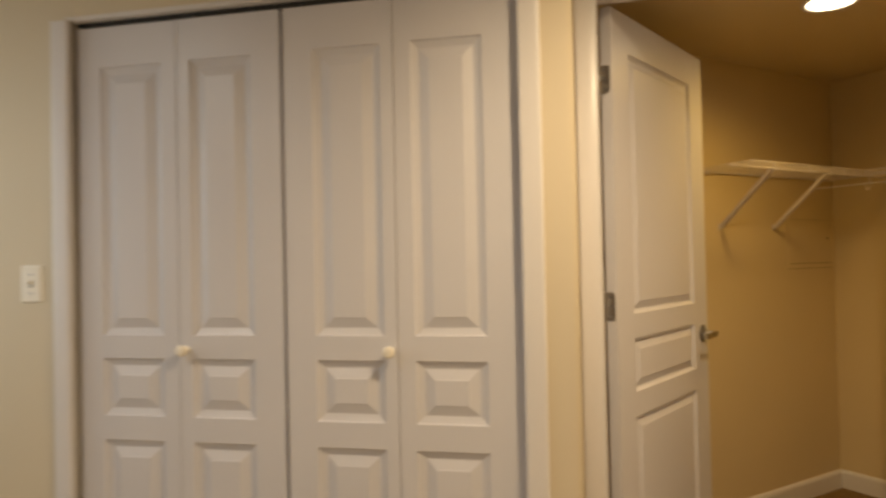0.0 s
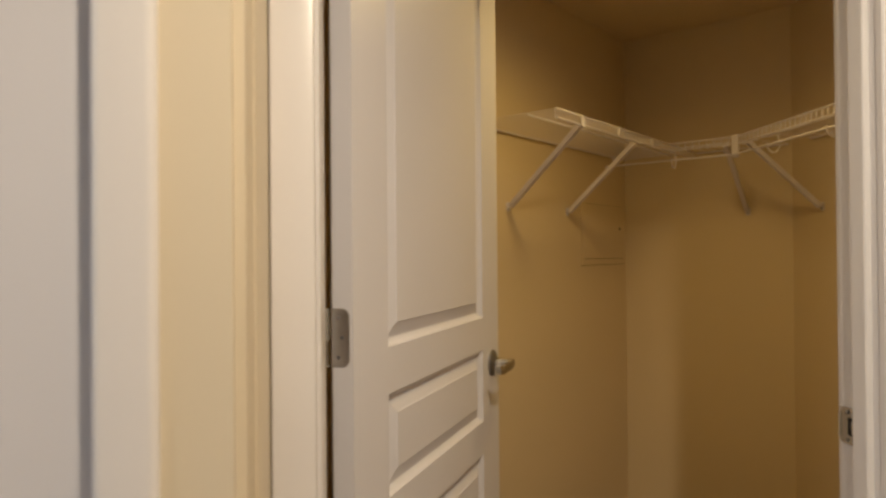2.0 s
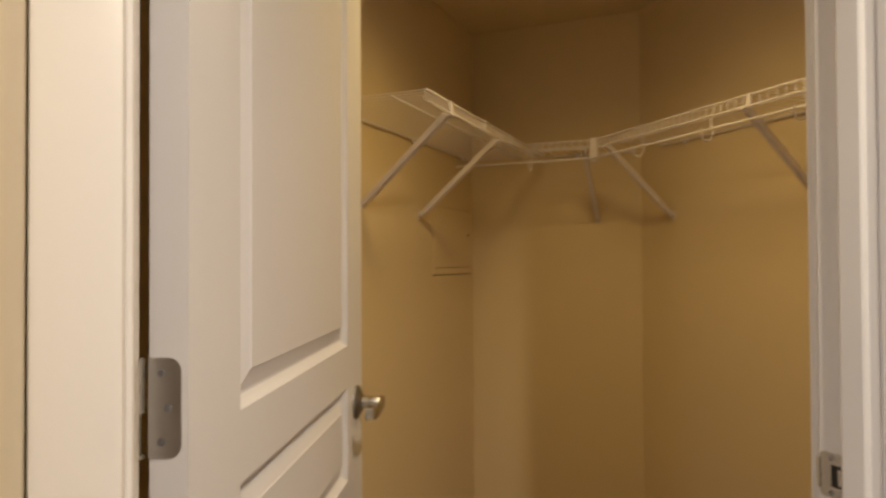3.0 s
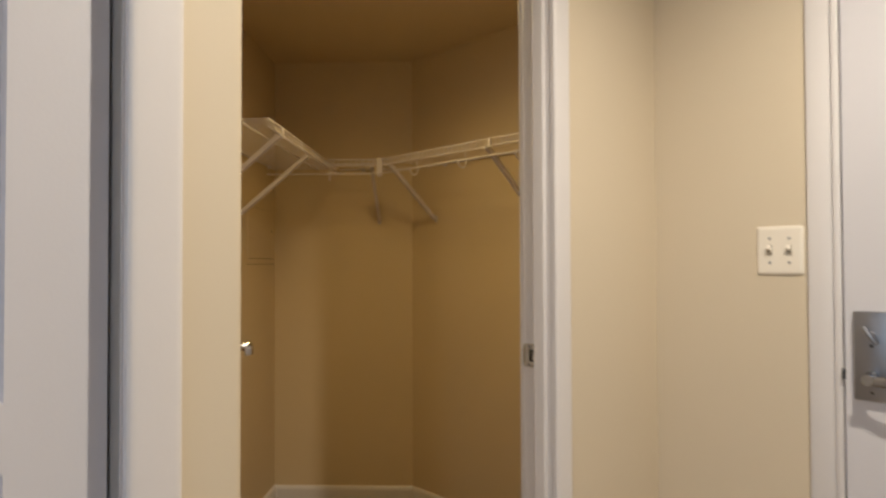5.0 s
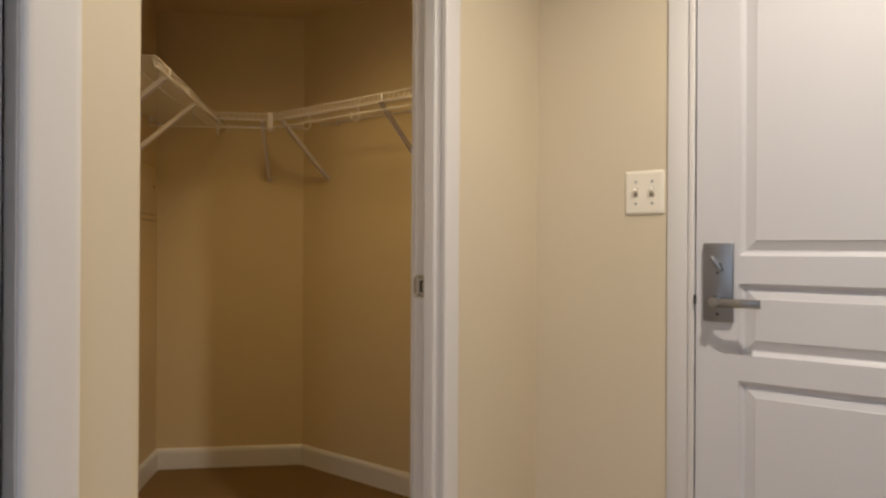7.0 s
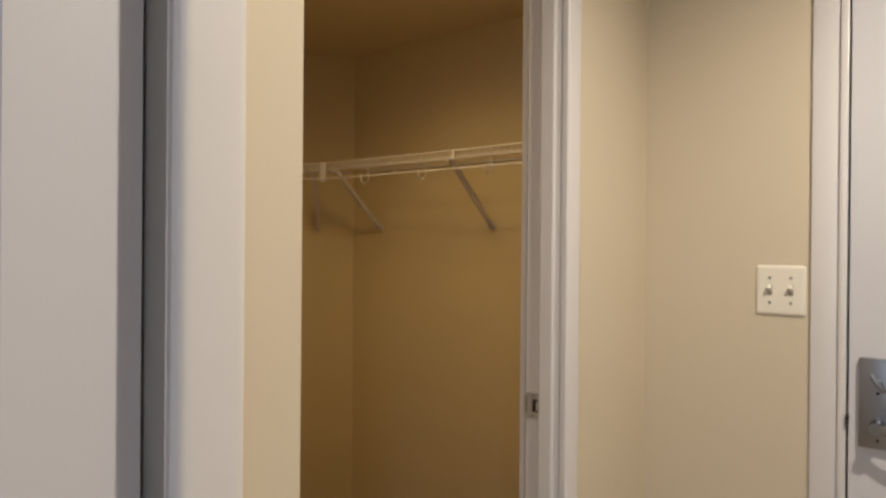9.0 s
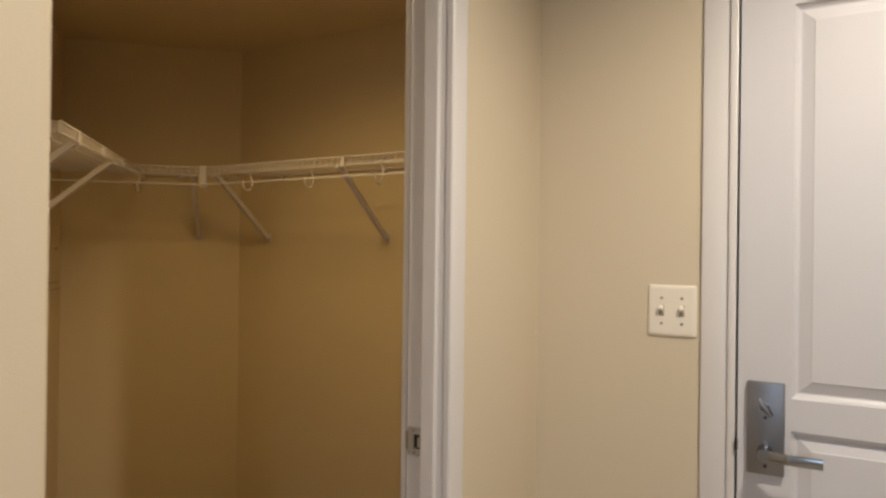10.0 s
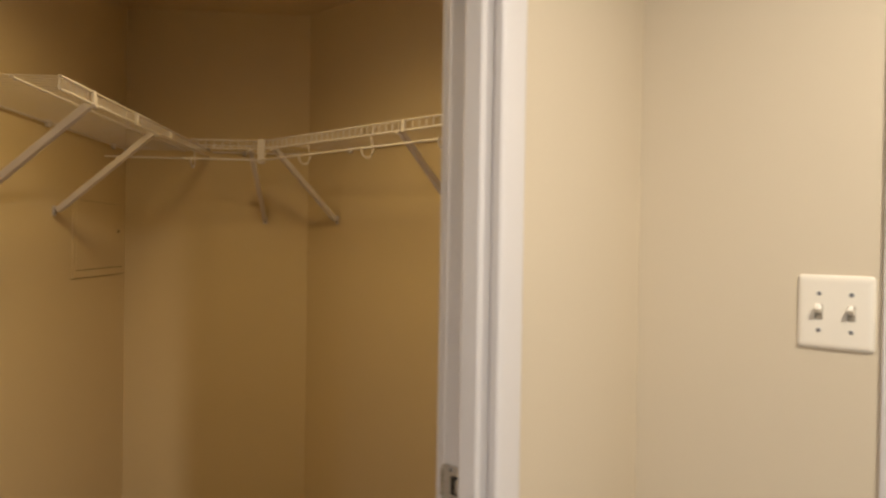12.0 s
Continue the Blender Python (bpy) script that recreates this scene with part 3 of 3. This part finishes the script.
def wire_shelf(m, x0, x1, depth, label, back=None, rod=None, brackets=(), clips=(), hooks=(), drop=0.0021, slant=0.0):
    """back: the deck's span along the wall where it differs from the front's."""
    shelf = thing("wire_shelf", Matrix.Identity(4), label, "wire shelf", "closet wire shelves")
    b0, b1 = back or (x0, x1)

    def bars(name, rows, radius, label="", sides=8):
        bm = bmesh.new()
        for row in rows:
            tube(bm, [m @ Vector(p) for p in row], radius, sides)
        return part(name, bm, VINYL, shelf, label, smooth=True)

    bars("front_rail", [[(x0, depth, TOP), (x1, depth, TOP)]], 0.0027)
    bars("lip_rail", [[(x0, depth + 0.001, LIP), (x1, depth + 0.001, LIP)]], 0.0027)
    bars("rear_rail", [[(b0, 0.008, TOP - 0.006), (b1, 0.008, TOP - 0.006)]], 0.0032)
    bars("middle_rail", [[((x0 + b0) / 2, depth * 0.69, TOP - 0.006), ((x1 + b1) / 2, depth * 0.69, TOP - 0.006)]], 0.0028)
    n = round((x1 - x0) / 0.0254)
    for k in range(n + 1):
        f, r = x0 + (x1 - x0) * k / n, b0 + (b1 - b0) * k / n
        bm = bmesh.new()
        tube(bm, [m @ Vector(p) for p in ((r, 0.006, TOP - 0.002), (f, depth - 0.003, TOP - 0.002))], 0.0010, 5)
        tube(bm, [m @ Vector(p) for p in ((f, depth - 0.002, TOP - 0.001), (f, depth - 0.001, LIP))], drop, 6)
        part("deck_wire", bm, VINYL, shelf, smooth=True)
    if rod:
        bars("hanging_rod", [[(rod[0], depth + 0.012, 1.584), (rod[1], depth + 0.012, 1.584)]], 0.0033, "thin white hanging rod")
    for x in brackets:
        bm = bmesh.new()
        a, b = Vector((x + slant, 0.012, 1.392)), Vector((x, depth - 0.012, LIP - 0.002))
        way = b - a
        frame_m = Matrix.Translation(a) @ Matrix.Rotation(math.atan2(-way.x, way.y), 4, "Z") @ Matrix.Rotation(math.atan2(way.z, math.hypot(way.x, way.y)), 4, "X")
        box(bm, -0.0065, 0.0065, 0, way.length, -0.0085, -0.0068, 0.0006, m @ frame_m)
        box(bm, -0.0075, -0.0060, 0, way.length, -0.0085, 0.0085, 0.0006, m @ frame_m)
        box(bm, 0.0060, 0.0075, 0, way.length, -0.0085, 0.0085, 0.0006, m @ frame_m)
        box(bm, x + slant - 0.009, x + slant + 0.009, 0.0, 0.004, 1.376, 1.406, 0.001, m)
        box(bm, x - 0.007, x + 0.007, depth - 0.02, depth + 0.008, LIP - 0.008, LIP - 0.002, 0.001, m)
        brk = part("bracket", bm, VINYL, shelf, "white angled steel shelf bracket")
        bm = bmesh.new()
        lathe(bm, [(0.004, 0), (0.0035, 0.0015)], 10, m @ pose(x + slant, 0.004, 1.384, -90, 0, 0))
        part("screw", bm, STEEL, brk)
    for x in clips:
        bm = bmesh.new()
        box(bm, x - 0.006, x + 0.006, depth - 0.001, depth + 0.006, LIP - 0.004, TOP + 0.002, 0.0015, m)
        part("clip", bm, VINYL, shelf)
    for x in hooks:
        row = [(x, depth - 0.02, TOP - 0.004), (x, depth + 0.0, LIP), (x, depth - 0.012, 1.582)]
        row += [(x, depth + 0.012 - 0.022 * math.cos(a), 1.580 - 0.026 * math.sin(a)) for a in (math.pi * k / 8 for k in range(1, 8))]
        row += [(x, depth + 0.034, 1.588)]
        bars("rod_hook", [row], 0.0026, "white wire hook holding the rod")
    for x in (x0 + 0.12, (x0 + x1) / 2, x1 - 0.12):
        bm = bmesh.new()
        box(bm, x - 0.008, x + 0.008, 0, 0.014, TOP - 0.018, TOP + 0.002, 0.002, m)
        part("wall_clip", bm, VINYL, shelf)
    return shelf


LEFT_WALL, BACK_WALL, RIGHT_WALL = along(C0, C1), along(C1, C2), along(C2, (1.69, BACK))
OFF = 0.02 * math.sqrt(2)  # C0 stands this far before the line's zero
wire_shelf(LEFT_WALL, 0.557 + OFF, 1.700 + OFF, 0.312, "white wire shelf along the access panel's wall", brackets=(0.715 + OFF, 1.125 + OFF), clips=(0.711 + OFF, 0.973 + OFF, 1.247 + OFF), drop=0.0011, slant=0.05)
wire_shelf(BACK_WALL, 0.322, 0.560, 0.290, "short white wire shelf in the closet's back corner", back=(0.322, 0.672), rod=(0.05, 0.562), brackets=(0.521,), hooks=(0.335,))
post = wire_shelf(RIGHT_WALL, 0.125, 1.38, 0.290, "long white wire shelf with a hanging rod", rod=(0.12, 1.40), brackets=(0.175, 0.766), clips=(0.788,), hooks=(0.364, 0.652, 0.942))
bm = bmesh.new()
box(bm, -0.014, 0.014, -0.004, 0.004, 1.572, 1.656, 0.003, Matrix.Translation((1.392, 3.440, 0)) @ Matrix.Rotation(radians(-65), 4, "Z"))
part("corner_post", bm, VINYL, post, "white plate joining two shelves and rods")

# ---- access panel on the angled wall ----
panel = thing("access_panel", LEFT_WALL, "painted access panel flush in the closet wall", "access panel")
s0, s1, p0, p1 = 1.290 + OFF, 1.690 + OFF, 1.181, 1.446
bm = bmesh.new()
for a, b, z0, z1 in ((s0, s1, p0, p0 + 0.024), (s0, s0 + 0.022, p0 + 0.024, p1 - 0.012), (s1 - 0.016, s1, p0 + 0.024, p1 - 0.012), (s0, s1, p1 - 0.012, p1)):
    box(bm, a, b, 0, 0.004, z0, z1, 0.001)
part("frame", bm, LAMPLIT_PAINT, panel)
bm = bmesh.new()
# dark sheet behind the slits, dark strip below the frame: shade as colour
box(bm, s0 + 0.020, s1 - 0.014, 0, 0.0014, p0 + 0.020, p1 - 0.010)
box(bm, s0, s1, 0, 0.002, p0 - 0.0018, p0)
part("gap", bm, SHADE, panel, "dark backing coloured as shade in the panel's slits")
bm = bmesh.new()
box(bm, s0 + 0.0242, s1 - 0.0168, 0, 0.0032, p0 + 0.0262, p1 - 0.0130, 0.0008)
part("door", bm, LAMPLIT_PAINT, panel)
bm = bmesh.new()
lathe(bm, [(0.006, 0), (0.006, 0.002), (0.004, 0.003)], 14, pose(s1 - 0.052, 0.0032, 1.336, -90, 0, 0))
part("latch", bm, BRONZE, panel, "small round latch")
for z in (1.262, 1.398):
    bm = bmesh.new()
    tube(bm, [(s0 + 0.0232, 0.003, z - 0.013), (s0 + 0.0232, 0.003, z + 0.013)], 0.0028, 10)
    part("hinge", bm, LAMPLIT_PAINT, panel, "painted hinge knuckle")


# ---- recessed ceiling lamps ----
def downlight(x, y, z):
    lamp = thing("recessed_downlight", pose(x, y, z), "round recessed downlight with white trim ring", "ceiling lamp", "recessed downlights")
    bm = bmesh.new()
    n = 32
    rows = [(0.098, 0.0), (0.096, -0.005), (0.086, -0.006), (0.078, -0.001)]
    rings = [[bm.verts.new((r * math.cos(2 * math.pi * k / n), r * math.sin(2 * math.pi * k / n), dz)) for k in range(n)] for r, dz in rows]
    for a, b in zip(rings, rings[1:]):
        for k in range(n):
            bm.faces.new((a[k], a[(k + 1) % n], b[(k + 1) % n], b[k]))
    part("trim_ring", bm, TRIM, lamp, smooth=True)
    bm = bmesh.new()
    lathe(bm, [(0.078, -0.0005), (0.078, -0.002), (0.06, -0.003)], 32)
    part("lens", bm, LAMP, lamp, "glowing warm lens", smooth=True)


downlight(*CLOSET_LAMP, CLOSET_CEIL)
downlight(*HALL_LAMP, CEIL)
# unseen fitting added where the room fill hangs
downlight(*ROOM_FILL, CEIL)
